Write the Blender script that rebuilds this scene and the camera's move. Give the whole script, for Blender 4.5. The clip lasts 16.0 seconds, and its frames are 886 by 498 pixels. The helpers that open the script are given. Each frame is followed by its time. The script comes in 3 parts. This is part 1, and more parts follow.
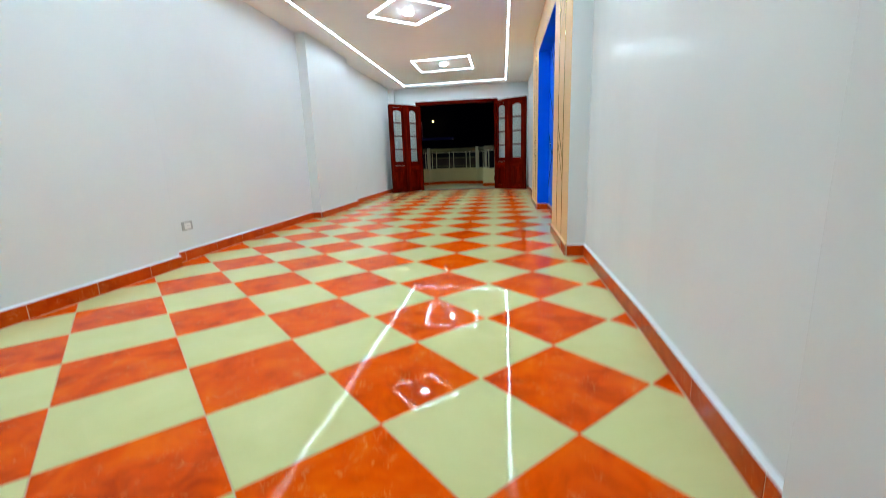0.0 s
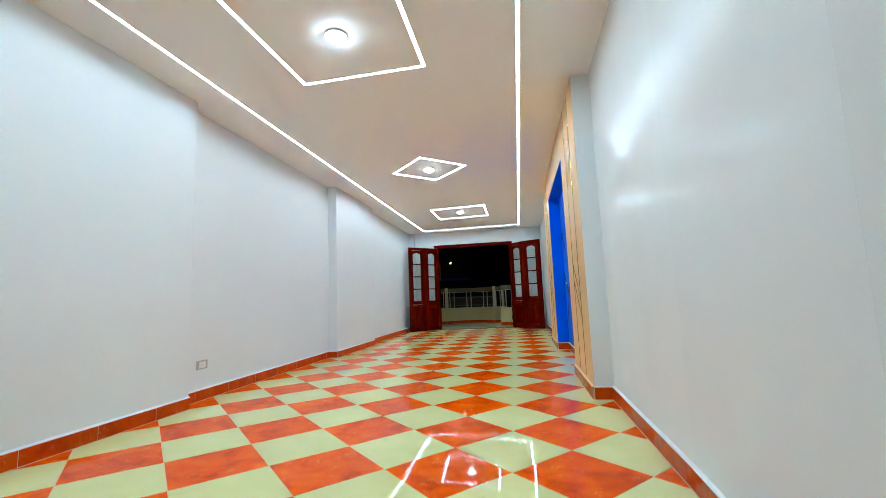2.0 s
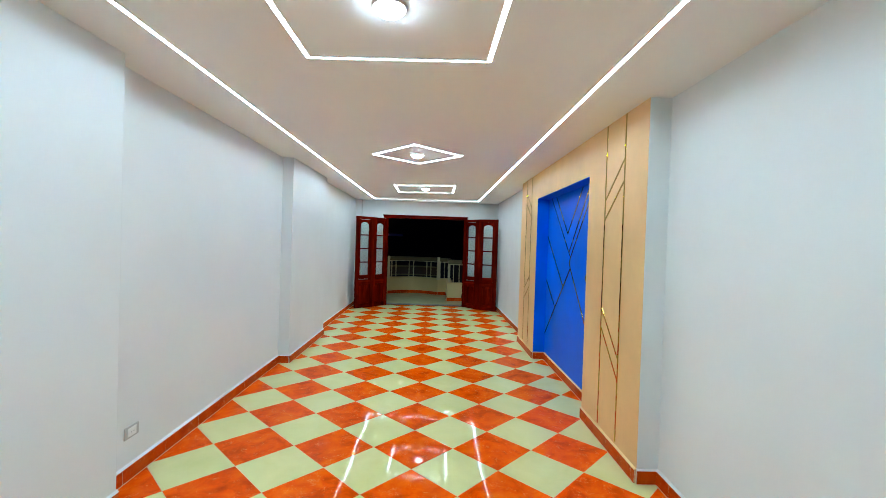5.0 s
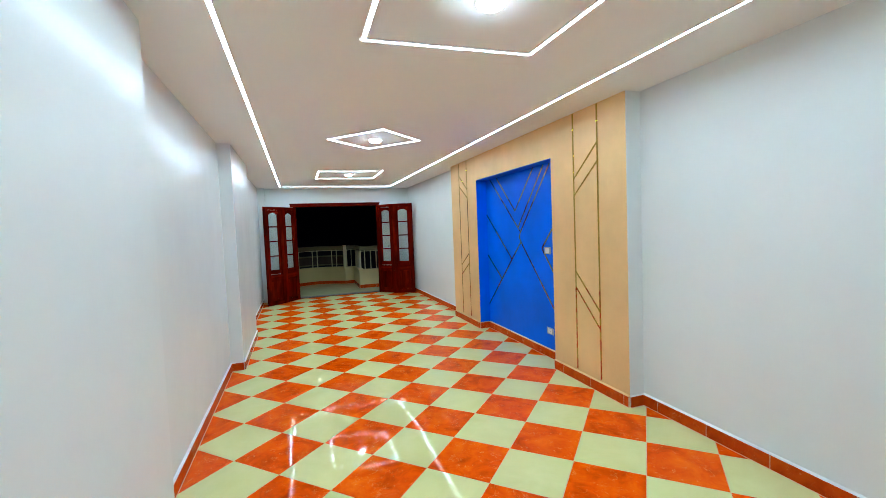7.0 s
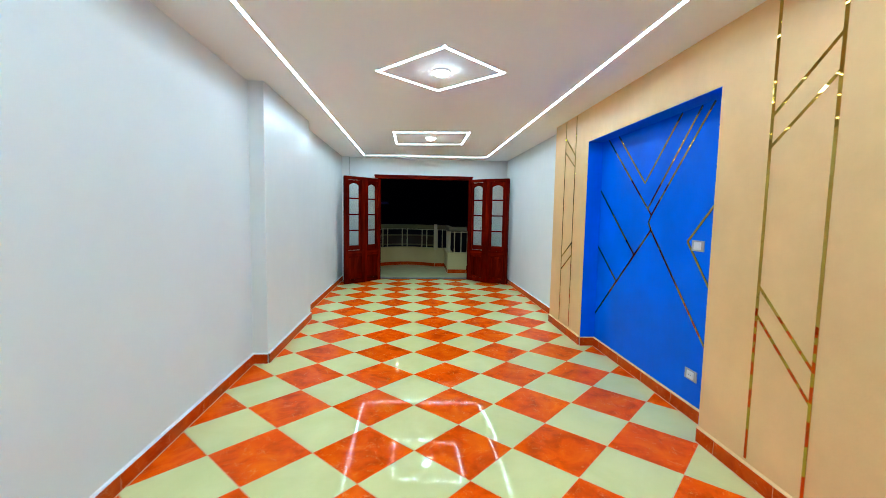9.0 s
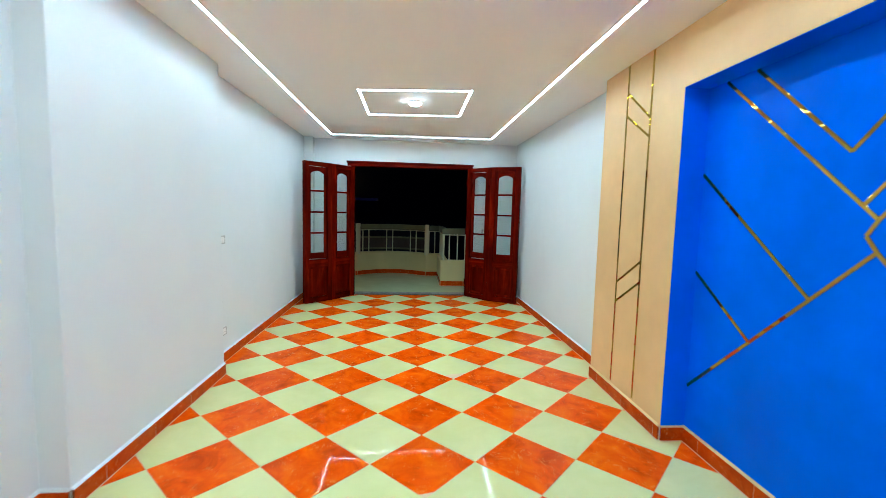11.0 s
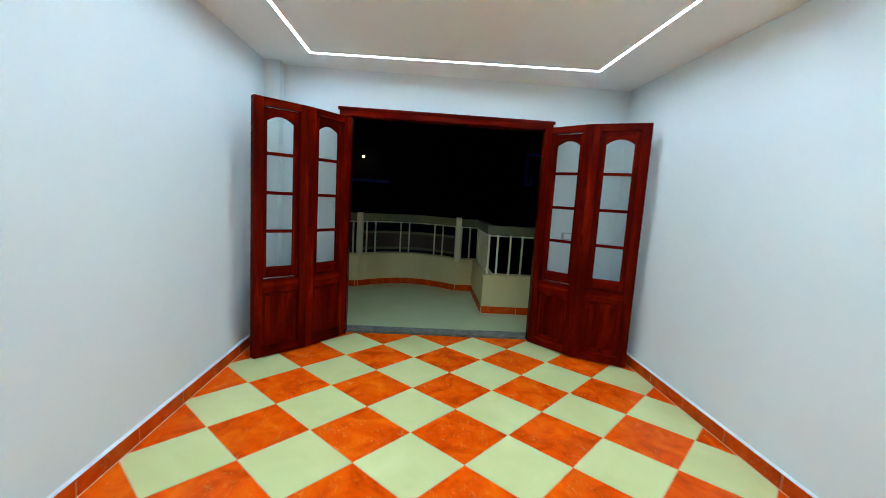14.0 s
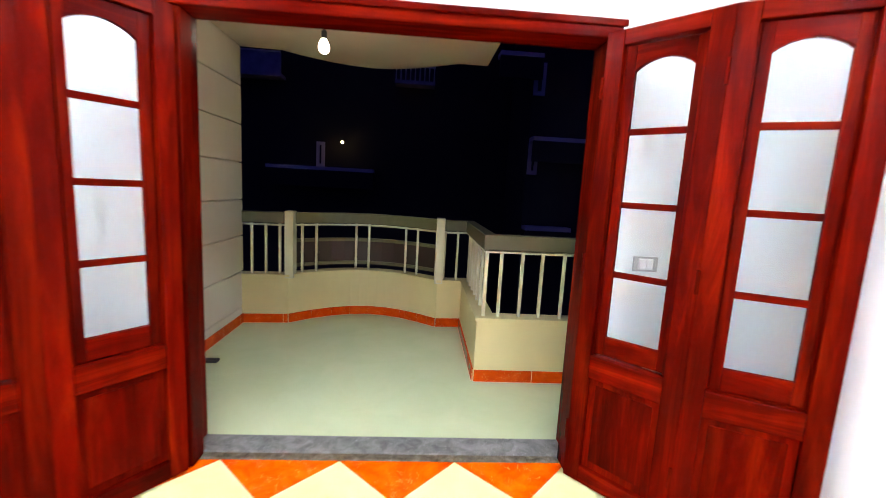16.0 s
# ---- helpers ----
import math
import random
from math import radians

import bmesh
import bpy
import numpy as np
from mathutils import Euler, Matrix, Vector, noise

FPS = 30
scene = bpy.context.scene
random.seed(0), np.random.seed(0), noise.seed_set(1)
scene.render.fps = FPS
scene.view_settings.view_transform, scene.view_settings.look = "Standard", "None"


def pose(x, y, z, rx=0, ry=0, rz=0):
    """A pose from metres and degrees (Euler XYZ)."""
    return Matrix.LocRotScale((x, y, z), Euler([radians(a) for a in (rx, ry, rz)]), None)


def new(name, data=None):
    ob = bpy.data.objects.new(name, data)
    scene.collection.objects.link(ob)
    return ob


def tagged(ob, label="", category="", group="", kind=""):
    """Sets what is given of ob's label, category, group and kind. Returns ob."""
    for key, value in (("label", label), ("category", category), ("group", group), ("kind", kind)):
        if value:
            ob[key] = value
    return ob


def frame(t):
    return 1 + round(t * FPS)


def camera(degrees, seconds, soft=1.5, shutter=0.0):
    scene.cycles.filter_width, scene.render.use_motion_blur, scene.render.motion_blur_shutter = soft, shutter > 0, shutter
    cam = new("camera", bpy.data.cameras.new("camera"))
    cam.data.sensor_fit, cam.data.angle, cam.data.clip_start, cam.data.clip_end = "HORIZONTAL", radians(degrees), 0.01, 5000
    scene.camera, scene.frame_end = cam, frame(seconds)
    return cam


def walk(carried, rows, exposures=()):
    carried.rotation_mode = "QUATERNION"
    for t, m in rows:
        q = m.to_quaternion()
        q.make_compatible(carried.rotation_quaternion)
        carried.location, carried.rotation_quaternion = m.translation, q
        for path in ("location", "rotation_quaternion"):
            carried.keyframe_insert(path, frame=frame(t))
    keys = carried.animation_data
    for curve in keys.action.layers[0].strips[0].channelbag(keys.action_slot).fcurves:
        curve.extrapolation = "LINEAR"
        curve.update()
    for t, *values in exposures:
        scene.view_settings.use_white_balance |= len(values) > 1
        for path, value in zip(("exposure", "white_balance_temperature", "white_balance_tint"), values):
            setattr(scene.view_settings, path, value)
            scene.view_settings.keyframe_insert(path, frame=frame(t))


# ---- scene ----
cam = camera(93.15, 16.0, soft=0.8, shutter=0.4)
# seconds, place, yaw, pitch, roll
PATH = [
    (0.0, 1.200, -10.397, 0.758, 7.46, -12.17, 2.07),
    (0.2, 1.218, -10.384, 0.583, 7.31, -14.66, 3.37),
    (0.5, 1.224, -10.412, 0.436, 7.77, -16.96, 2.58),
    (1.0, 1.214, -10.408, 0.402, 8.45, -9.61, 3.71),
    (1.3, 1.188, -10.376, 0.493, 8.95, -2.18, 4.15),
    (1.5, 1.187, -10.372, 0.569, 9.02, 0.88, 3.53),
    (2.0, 1.191, -10.391, 0.746, 9.80, 6.81, 2.25),
    (2.5, 1.172, -10.353, 0.991, 10.13, 6.30, 2.12),
    (3.0, 1.095, -10.317, 1.324, 8.74, 0.55, -1.27),
    (3.5, 1.039, -10.161, 1.448, 8.83, 0.64, -2.69),
    (3.7, 1.014, -10.069, 1.460, 9.09, 0.36, -2.11),
    (5.8, -0.156, -9.760, 1.487, -7.36, -1.08, -1.30),
    (6.0, -0.274, -9.783, 1.505, -8.12, -1.21, -1.11),
    (6.3, -0.444, -9.840, 1.470, -12.27, -1.60, -0.84),
    (6.5, -0.528, -9.867, 1.462, -15.14, -3.05, 2.57),
    (7.0, -0.671, -9.740, 1.454, -19.27, -2.97, 2.25),
    (7.5, -0.605, -9.519, 1.407, -16.82, -3.27, 1.91),
    (8.0, -0.376, -9.272, 1.381, -9.99, -3.09, 1.36),
    (8.3, -0.289, -9.050, 1.377, -4.61, -3.37, -0.20),
    (8.5, -0.222, -8.874, 1.357, -3.65, -3.06, -2.84),
    (9.0, -0.024, -8.503, 1.343, -4.12, -4.82, -1.02),
    (9.2, 0.062, -8.348, 1.320, -3.82, -4.42, -0.74),
    (11.5, 0.184, -6.276, 1.354, -5.48, -5.42, -2.30),
    (11.8, 0.178, -6.056, 1.354, -11.57, -5.56, -3.85),
    (12.0, 0.160, -5.890, 1.348, -19.16, -4.63, -2.66),
    (12.2, 0.158, -5.812, 1.384, -22.59, -4.59, -2.87),
    (12.5, 0.155, -5.522, 1.363, -18.95, -5.27, -5.29),
    (13.0, 0.027, -4.995, 1.382, -11.16, -6.98, -4.91),
    (13.3, 0.044, -4.691, 1.376, -7.70, -7.15, -3.66),
    (13.5, 0.041, -4.481, 1.369, -5.89, -6.93, -3.29),
    (14.0, -0.011, -3.953, 1.345, -2.98, -7.03, -3.45),
    (14.5, 0.029, -3.421, 1.351, -2.78, -7.18, -2.97),
    (15.0, 0.132, -2.939, 1.363, -2.27, -7.40, -3.08),
    (15.5, 0.196, -2.416, 1.366, -2.69, -7.45, -3.27),
    (16.0, 0.324, -1.907, 1.342, -3.37, -8.12, -3.10),
]
walk(cam, [(t, pose(x, y, z, 90 + pitch, roll, yaw)) for t, x, y, z, yaw, pitch, roll in PATH],
     exposures=[(0, 0.15, 6490, 4), (0.5, 0.35, 6420, 7), (1, 0.37, 5890, -4), (1.5, 0.25, 6240, 0), (2, 0.07, 6390, 3), (3, 0.01, 6500, 3), (6, 0, 6440, 2), (7, 0.01, 6440, 3), (8, -0.01, 6390, 1), (8.5, 0.1, 6200, 0), (9, 0.16, 6250, 0),
                (11.5, 0.41, 6150, -3), (12.3, 0.63, 6290, -4), (13, 0.37, 5990, 0), (13.5, 0.23, 5740, 2), (14, 0.22, 6040, -1), (14.5, 0.38, 6100, -1), (15, 0.64, 6200, 4), (15.5, 0.98, 6400, 7), (16, 2.0, 7000, 24)])

# ---- world: a dark night outside ----
world = bpy.data.worlds.new("night")
scene.world = world
world.use_nodes = True
world.node_tree.nodes["Background"].inputs["Color"].default_value = (0.03, 0.04, 0.35, 1)
world.node_tree.nodes["Background"].inputs["Strength"].default_value = 0.05

LED_POWER = 56.0
SPOT_POWER = 78.0
BULB_POWER = 17.0

CEIL = 2.42          # room height
U = 0.4 / 2 ** 0.5   # half the diagonal of a 40 cm floor tile


# ---- materials ----
def material(name, color, rough=0.5, metal=0.0, spec=0.5):
    m = bpy.data.materials.new(name)
    m.use_nodes = True
    b = m.node_tree.nodes["Principled BSDF"]
    b.inputs["Base Color"].default_value = (*color, 1)
    b.inputs["Roughness"].default_value = rough
    b.inputs["Metallic"].default_value = metal
    b.inputs["Specular IOR Level"].default_value = spec
    return m


def add_node(m, kind, **values):
    n = m.node_tree.nodes.new(kind)
    for key, v in values.items():
        n.inputs[key.replace("_", " ")].default_value = v
    return n


def link(m, a, out, b, inp):
    m.node_tree.links.new(a.outputs[out], b.inputs[inp])


def ramp(m, stops):
    r = m.node_tree.nodes.new("ShaderNodeValToRGB")
    while len(r.color_ramp.elements) < len(stops):
        r.color_ramp.elements.new(0.5)
    for e, (p, c) in zip(r.color_ramp.elements, stops):
        e.position, e.color = p, (*c, 1)
    return r


def coords(m, scale=1.0, stretch=(1, 1, 1), per_object=False):
    tc = m.node_tree.nodes.new("ShaderNodeTexCoord")
    mp = m.node_tree.nodes.new("ShaderNodeMapping")
    mp.inputs["Scale"].default_value = [scale * s for s in stretch]
    link(m, tc, "Object", mp, "Vector")
    if per_object:
        info = m.node_tree.nodes.new("ShaderNodeObjectInfo")
        mul = m.node_tree.nodes.new("ShaderNodeVectorMath")
        mul.operation = "SCALE"
        mul.inputs[0].default_value = (37.0, 91.0, 13.0)
        link(m, info, "Random", mul, "Scale")
        link(m, mul, "Vector", mp, "Location")
    return mp


def noisy(m, mp, scale, detail=4, rough=0.55, distortion=0.0):
    n = add_node(m, "ShaderNodeTexNoise", Scale=scale, Detail=detail, Roughness=rough, Distortion=distortion)
    link(m, mp, "Vector", n, "Vector")
    return n


def bump(m, source, out, strength, distance):
    b = add_node(m, "ShaderNodeBump", Strength=strength, Distance=distance)
    link(m, source, out, b, "Height")
    link(m, b, "Normal", m.node_tree.nodes["Principled BSDF"], "Normal")
    return b


def painted(name, color, rough, relief, variation=0.05, fine=60, spec=0.5, wave=2.2, wave_depth=0.004):
    """Rolled wall paint: faint blotches, a fine roller grain and broad waviness of the plaster."""
    m = material(name, color, rough, spec=spec)
    bsdf = m.node_tree.nodes["Principled BSDF"]
    mp = coords(m)
    n = noisy(m, mp, 1.7, 6, 0.6)
    r = ramp(m, [(0.25, tuple(c * (1 - variation) for c in color)), (0.75, tuple(min(1, c * (1 + variation)) for c in color))])
    link(m, n, "Fac", r, "Fac")
    link(m, r, "Color", bsdf, "Base Color")
    broad = noisy(m, mp, wave, 2)
    b2 = add_node(m, "ShaderNodeBump", Strength=0.6, Distance=wave_depth)
    link(m, broad, "Fac", b2, "Height")
    link(m, b2, "Normal", bsdf, "Normal")
    if relief:
        grain = noisy(m, mp, fine, 3)
        b1 = add_node(m, "ShaderNodeBump", Strength=relief, Distance=0.001)
        link(m, grain, "Fac", b1, "Height")
        link(m, b1, "Normal", b2, "Normal")
    rr = ramp(m, [(0.3, (rough * 0.93,) * 3), (0.7, (rough * 1.07,) * 3)])
    link(m, n, "Fac", rr, "Fac")
    link(m, rr, "Color", bsdf, "Roughness")
    return m


def glazed(name, stops, vein, rough=0.06, scale=5.0, per_object=True, vein_amount=0.5, spec=0.09):
    """Glazed ceramic tile with a clouded colour and thin pale scratches like veins."""
    m = material(name, stops[0][1], rough, spec=spec)
    bsdf = m.node_tree.nodes["Principled BSDF"]
    mp = coords(m, per_object=per_object)
    cloud = noisy(m, mp, scale, 7, 0.62, 0.6)
    r = ramp(m, stops)
    link(m, cloud, "Fac", r, "Fac")
    v = noisy(m, mp, scale * 1.3, 5, 0.6, 2.5)
    vr = ramp(m, [(0.488, (0, 0, 0)), (0.5, (1, 1, 1)), (0.512, (0, 0, 0))])
    link(m, v, "Fac", vr, "Fac")
    gate = noisy(m, mp, scale * 2.4, 2)
    gr = ramp(m, [(0.50, (0, 0, 0)), (0.62, (vein_amount,) * 3)])
    link(m, gate, "Fac", gr, "Fac")
    mul = m.node_tree.nodes.new("ShaderNodeMath")
    mul.operation = "MULTIPLY"
    link(m, vr, "Color", mul, 0)
    link(m, gr, "Color", mul, 1)
    mix = m.node_tree.nodes.new("ShaderNodeMix")
    mix.data_type = "RGBA"
    m.node_tree.links.new(mul.outputs[0], mix.inputs["Factor"])
    m.node_tree.links.new(r.outputs["Color"], mix.inputs["A"])
    mix.inputs["B"].default_value = (*vein, 1)
    m.node_tree.links.new(mix.outputs["Result"], bsdf.inputs["Base Color"])
    fine = noisy(m, mp, 14, 3)
    bump(m, fine, "Fac", 0.25, 0.0006)
    smear = noisy(m, mp, 3.0, 4)
    sr = ramp(m, [(0.35, (rough * 0.7,) * 3), (0.75, (rough * 1.7,) * 3)])
    link(m, smear, "Fac", sr, "Fac")
    link(m, sr, "Color", bsdf, "Roughness")
    return m


def varnished(name, dark, mid, light, rough, stretch):
    """Red-stained varnished timber; the grain runs along the least stretched local axis."""
    m = material(name, mid, rough, spec=0.025)
    bsdf = m.node_tree.nodes["Principled BSDF"]
    mp = coords(m, 1.0, stretch, per_object=True)
    n = noisy(m, mp, 2.4, 8, 0.65, 0.8)
    r = ramp(m, [(0.15, dark), (0.5, mid), (0.95, light)])
    link(m, n, "Fac", r, "Fac")
    info = m.node_tree.nodes.new("ShaderNodeObjectInfo")
    tone = ramp(m, [(0.0, (0.70, 0.70, 0.70)), (1.0, (1.15, 1.15, 1.15))])
    link(m, info, "Random", tone, "Fac")
    blot = noisy(m, coords(m, 1.0, (1, 1, 0.4), True), 4.0, 3)
    br = ramp(m, [(0.28, (0.42, 0.36, 0.36)), (0.72, (1.3, 1.45, 1.3))])
    link(m, blot, "Fac", br, "Fac")
    both = m.node_tree.nodes.new("ShaderNodeVectorMath")
    both.operation = "MULTIPLY"
    link(m, tone, "Color", both, 0)
    link(m, br, "Color", both, 1)
    last = m.node_tree.nodes.new("ShaderNodeVectorMath")
    last.operation = "MULTIPLY"
    link(m, r, "Color", last, 0)
    link(m, both, "Vector", last, 1)
    link(m, last, "Vector", bsdf, "Base Color")
    bump(m, n, "Fac", 0.15, 0.001)
    return m


def glowing(name, color, strength):
    m = bpy.data.materials.new(name)
    m.use_nodes = True
    nt = m.node_tree
    nt.nodes.clear()
    out = nt.nodes.new("ShaderNodeOutputMaterial")
    e = nt.nodes.new("ShaderNodeEmission")
    e.inputs["Color"].default_value = (*color, 1)
    e.inputs["Strength"].default_value = strength
    nt.links.new(e.outputs[0], out.inputs["Surface"])
    return m


def clear_glass(name):
    m = bpy.data.materials.new(name)
    m.use_nodes = True
    nt = m.node_tree
    nt.nodes.clear()
    out = nt.nodes.new("ShaderNodeOutputMaterial")
    mix = nt.nodes.new("ShaderNodeMixShader")
    tr = nt.nodes.new("ShaderNodeBsdfTransparent")
    tr.inputs["Color"].default_value = (0.93, 0.96, 0.95, 1)
    gl = nt.nodes.new("ShaderNodeBsdfGlossy")
    gl.inputs["Roughness"].default_value = 0.05
    fr = nt.nodes.new("ShaderNodeLayerWeight")
    power = nt.nodes.new("ShaderNodeMath")
    power.operation = "POWER"
    power.inputs[1].default_value = 5.0
    gain = nt.nodes.new("ShaderNodeMath")
    gain.operation = "MULTIPLY_ADD"
    gain.inputs[1].default_value = 0.5
    gain.inputs[2].default_value = 0.014
    nt.links.new(fr.outputs["Facing"], power.inputs[0])
    nt.links.new(power.outputs[0], gain.inputs[0])
    nt.links.new(gain.outputs[0], mix.inputs[0])
    nt.links.new(tr.outputs[0], mix.inputs[1])
    nt.links.new(gl.outputs[0], mix.inputs[2])
    nt.links.new(mix.outputs[0], out.inputs["Surface"])
    return m


M_WALL = painted("wall_paint", (0.78, 0.82, 0.824), 0.21, 0.6, 0.02, 8, spec=0.065, wave=1.7, wave_depth=0.011)
M_CEIL = painted("ceiling_paint", (0.90, 0.92, 0.90), 0.6, 0, 0.01, spec=0.3)
M_BEIGE = painted("beige_paint", (0.81, 0.525, 0.245), 0.42, 0.5, 0.12, 90, spec=0.3)
M_BLUE = painted("blue_paint", (0.0, 0.130, 0.84), 0.40, 0.3, 0.18, 70, spec=0.10)
M_CREAM = glazed("cream_tile", [(0.3, (0.66, 0.645, 0.285)), (0.7, (0.74, 0.715, 0.35))], (0.7, 0.7, 0.45), 0.035, 3.0, vein_amount=0.15, spec=0.10)
M_ORANGE = glazed("orange_tile", [(0.25, (0.50, 0.032, 0.0004)), (0.48, (0.84, 0.080, 0.0006)), (0.75, (0.97, 0.165, 0.003))], (0.95, 0.46, 0.15), 0.04, 6.0, vein_amount=0.7, spec=0.055)
M_SKIRT = glazed("skirting_tile", [(0.2, (0.36, 0.026, 0.001)), (0.5, (0.56, 0.055, 0.002)), (0.85, (0.68, 0.10, 0.008))], (0.75, 0.35, 0.15), 0.10, 7.0, vein_amount=0.6)
M_GROUT = painted("grout", (0.72, 0.50, 0.30), 0.8, 0.4, 0.15)
M_BEAD = painted("white_caulk", (0.82, 0.83, 0.84), 0.35, 0.2, 0.03)
STAIN = ((0.018, 0.0003, 0.0002), (0.104, 0.0023, 0.0005), (0.29, 0.0165, 0.0018), 0.24)
M_WOOD = varnished("mahogany", *STAIN, (6, 6, 0.6))
M_WOOD_CROSS = varnished("mahogany_cross_grain", *STAIN, (0.6, 6, 6))
M_GOLD = material("gold_metal", (0.50, 0.31, 0.055), 0.02, 1.0)
M_GOLD.node_tree.nodes["Principled BSDF"].inputs["Specular Tint"].default_value = (0.75, 0.55, 0.12, 1)
bump(M_GOLD, noisy(M_GOLD, coords(M_GOLD, per_object=True), 8.0, 2), "Fac", 0.4, 0.0015)
M_GLASS = clear_glass("glass")
M_PLASTIC = material("white_plastic", (0.80, 0.80, 0.78), 0.35)
M_GREY = material("grey_plastic", (0.42, 0.43, 0.41), 0.35)
M_DARK = material("dark_plastic", (0.02, 0.02, 0.02), 0.5)
M_MARBLE = glazed("threshold_stone", [(0.3, (0.09, 0.087, 0.077)), (0.55, (0.18, 0.175, 0.158)), (0.8, (0.28, 0.27, 0.25))], (0.5, 0.49, 0.45), 0.40, 14.0, False, 0.4)
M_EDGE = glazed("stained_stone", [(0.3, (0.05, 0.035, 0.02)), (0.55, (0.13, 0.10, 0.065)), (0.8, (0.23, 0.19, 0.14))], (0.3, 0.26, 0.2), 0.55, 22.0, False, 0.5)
M_BFLOOR = glazed("balcony_tile", [(0.3, (0.45, 0.505, 0.29)), (0.7, (0.52, 0.565, 0.34))], (0.6, 0.6, 0.45), 0.16, 2.0, False, 0.1)
M_BWALL = painted("balcony_paint", (0.58, 0.49, 0.235), 0.6, 0.5, 0.08, 80)
M_CLAD = painted("cladding_paint", (0.58, 0.535, 0.43), 0.55, 0.3, 0.08, 60)
# railing cream with the top rail's shade darkened into the colour; bars stay light
M_RAIL_SHADED = painted("shaded_rail_paint", (0.105, 0.10, 0.046), 0.55, 0.3, 0.35, 50)
M_BAR = painted("bar_paint", (0.52, 0.50, 0.33), 0.4, 0.3, 0.10, 50)
M_BOARD = painted("brown_board", (0.03, 0.014, 0.008), 0.5, 0.3, 0.3, 40)
M_BCEIL = painted("balcony_ceiling_paint", (0.55, 0.50, 0.40), 0.7, 0.2, 0.05)
# near-black: the lack of light at night is put into this colour
M_NIGHT = painted("night_darkened_paint", (0.02, 0.02, 0.022), 0.9, 0.3, 0.2)
M_LEDGE = painted("far_ledge", (0.6, 0.6, 0.65), 0.9, 0.3, 0.1)
M_FACADE = painted("far_balcony_paint", (0.30, 0.32, 0.42), 0.9, 0.3, 0.5)
M_LED = glowing("led_light", (0.73, 0.95, 1.16), LED_POWER)
M_SPOT = glowing("downlight_light", (0.75, 0.95, 1.16), SPOT_POWER)
M_BULB = glowing("bulb_light", (1.0, 0.96, 0.76), BULB_POWER)
M_STREET = glowing("street_light", (1.0, 0.75, 0.3), 6.0)


# ---- mesh helpers ----
def mesh_object(name, bm, mat, parent=None, smooth=False):
    bmesh.ops.recalc_face_normals(bm, faces=bm.faces)
    me = bpy.data.meshes.new(name)
    bm.to_mesh(me)
    bm.free()
    me.materials.append(mat)
    if smooth:
        for p in me.polygons:
            p.use_smooth = True
    ob = new(name, me)
    ob.parent = parent
    return ob


def part(name, bm, mat, parent, label="", smooth=False):
    return tagged(mesh_object(name, bm, mat, parent, smooth), label)


def structure(name, bm, mat, label, category):
    return tagged(mesh_object(name, bm, mat), label, category, kind="structure")


def thing(name, label, category, group="", m=Matrix(), kind=""):
    ob = new(name)
    ob.matrix_basis = m
    return tagged(ob, label, category, group, kind)


def add_box(bm, x0, x1, y0, y1, z0, z1, bevel=0.0):
    made = bmesh.ops.create_cube(bm, size=1.0, matrix=Matrix.Translation(((x0 + x1) / 2, (y0 + y1) / 2, (z0 + z1) / 2)) @ Matrix.Diagonal((x1 - x0, y1 - y0, z1 - z0, 1)))
    if bevel:
        edges = list({e for v in made["verts"] for e in v.link_edges})
        bmesh.ops.bevel(bm, geom=edges, offset=bevel, segments=2, profile=0.5, affect="EDGES")
    return bm


def box(*a, bevel=0.0):
    return add_box(bmesh.new(), *a, bevel=bevel)


def add_prism(bm, outline, z0, z1, m=Matrix()):
    """Extrude a plan outline from z0 to z1."""
    low = [bm.verts.new(m @ Vector((x, y, z0))) for x, y in outline]
    top = [bm.verts.new(m @ Vector((x, y, z1))) for x, y in outline]
    n = len(outline)
    bm.faces.new(low)
    bm.faces.new(top)
    for i in range(n):
        bm.faces.new((low[i], low[(i + 1) % n], top[(i + 1) % n], top[i]))
    return bm


def prism(outline, z0, z1, bevel=0.0):
    bm = add_prism(bmesh.new(), outline, z0, z1)
    if bevel:
        edges = [e for e in bm.edges if abs((e.verts[0].co - e.verts[1].co).normalized().z) > 0.9]
        bmesh.ops.bevel(bm, geom=edges, offset=bevel, segments=2, profile=0.5, affect="EDGES")
    return bm


def cylinder(r, depth, centre, segments=24, r2=None, m=Matrix()):
    bm = bmesh.new()
    bmesh.ops.create_cone(bm, cap_ends=True, segments=segments, radius1=r, radius2=r if r2 is None else r2, depth=depth, matrix=m @ Matrix.Translation(centre))
    return bm


def lathe(profile, segments=32):
    """Turn a profile of (radius, z) about the z axis."""
    bm = bmesh.new()
    rings = []
    for r, z in profile:
        rings.append([bm.verts.new((r * math.cos(a), r * math.sin(a), z)) for a in (2 * math.pi * k / segments for k in range(segments))])
    for a, b in zip(rings, rings[1:]):
        for k in range(segments):
            bm.faces.new((a[k], a[(k + 1) % segments], b[(k + 1) % segments], b[k]))
    for end in (rings[0], rings[-1]):
        bm.faces.new(end)
    return bm


def clip(poly, a, b, c):
    """Keep the side of a convex polygon where a*x + b*y <= c."""
    out = []
    for p, q in zip(poly, poly[1:] + poly[:1]):
        dp, dq = a * p[0] + b * p[1] - c, a * q[0] + b * q[1] - c
        if dp <= 0:
            out.append(p)
        if dp * dq < 0:
            s = dp / (dp - dq)
            out.append((p[0] + s * (q[0] - p[0]), p[1] + s * (q[1] - p[1])))
    return out


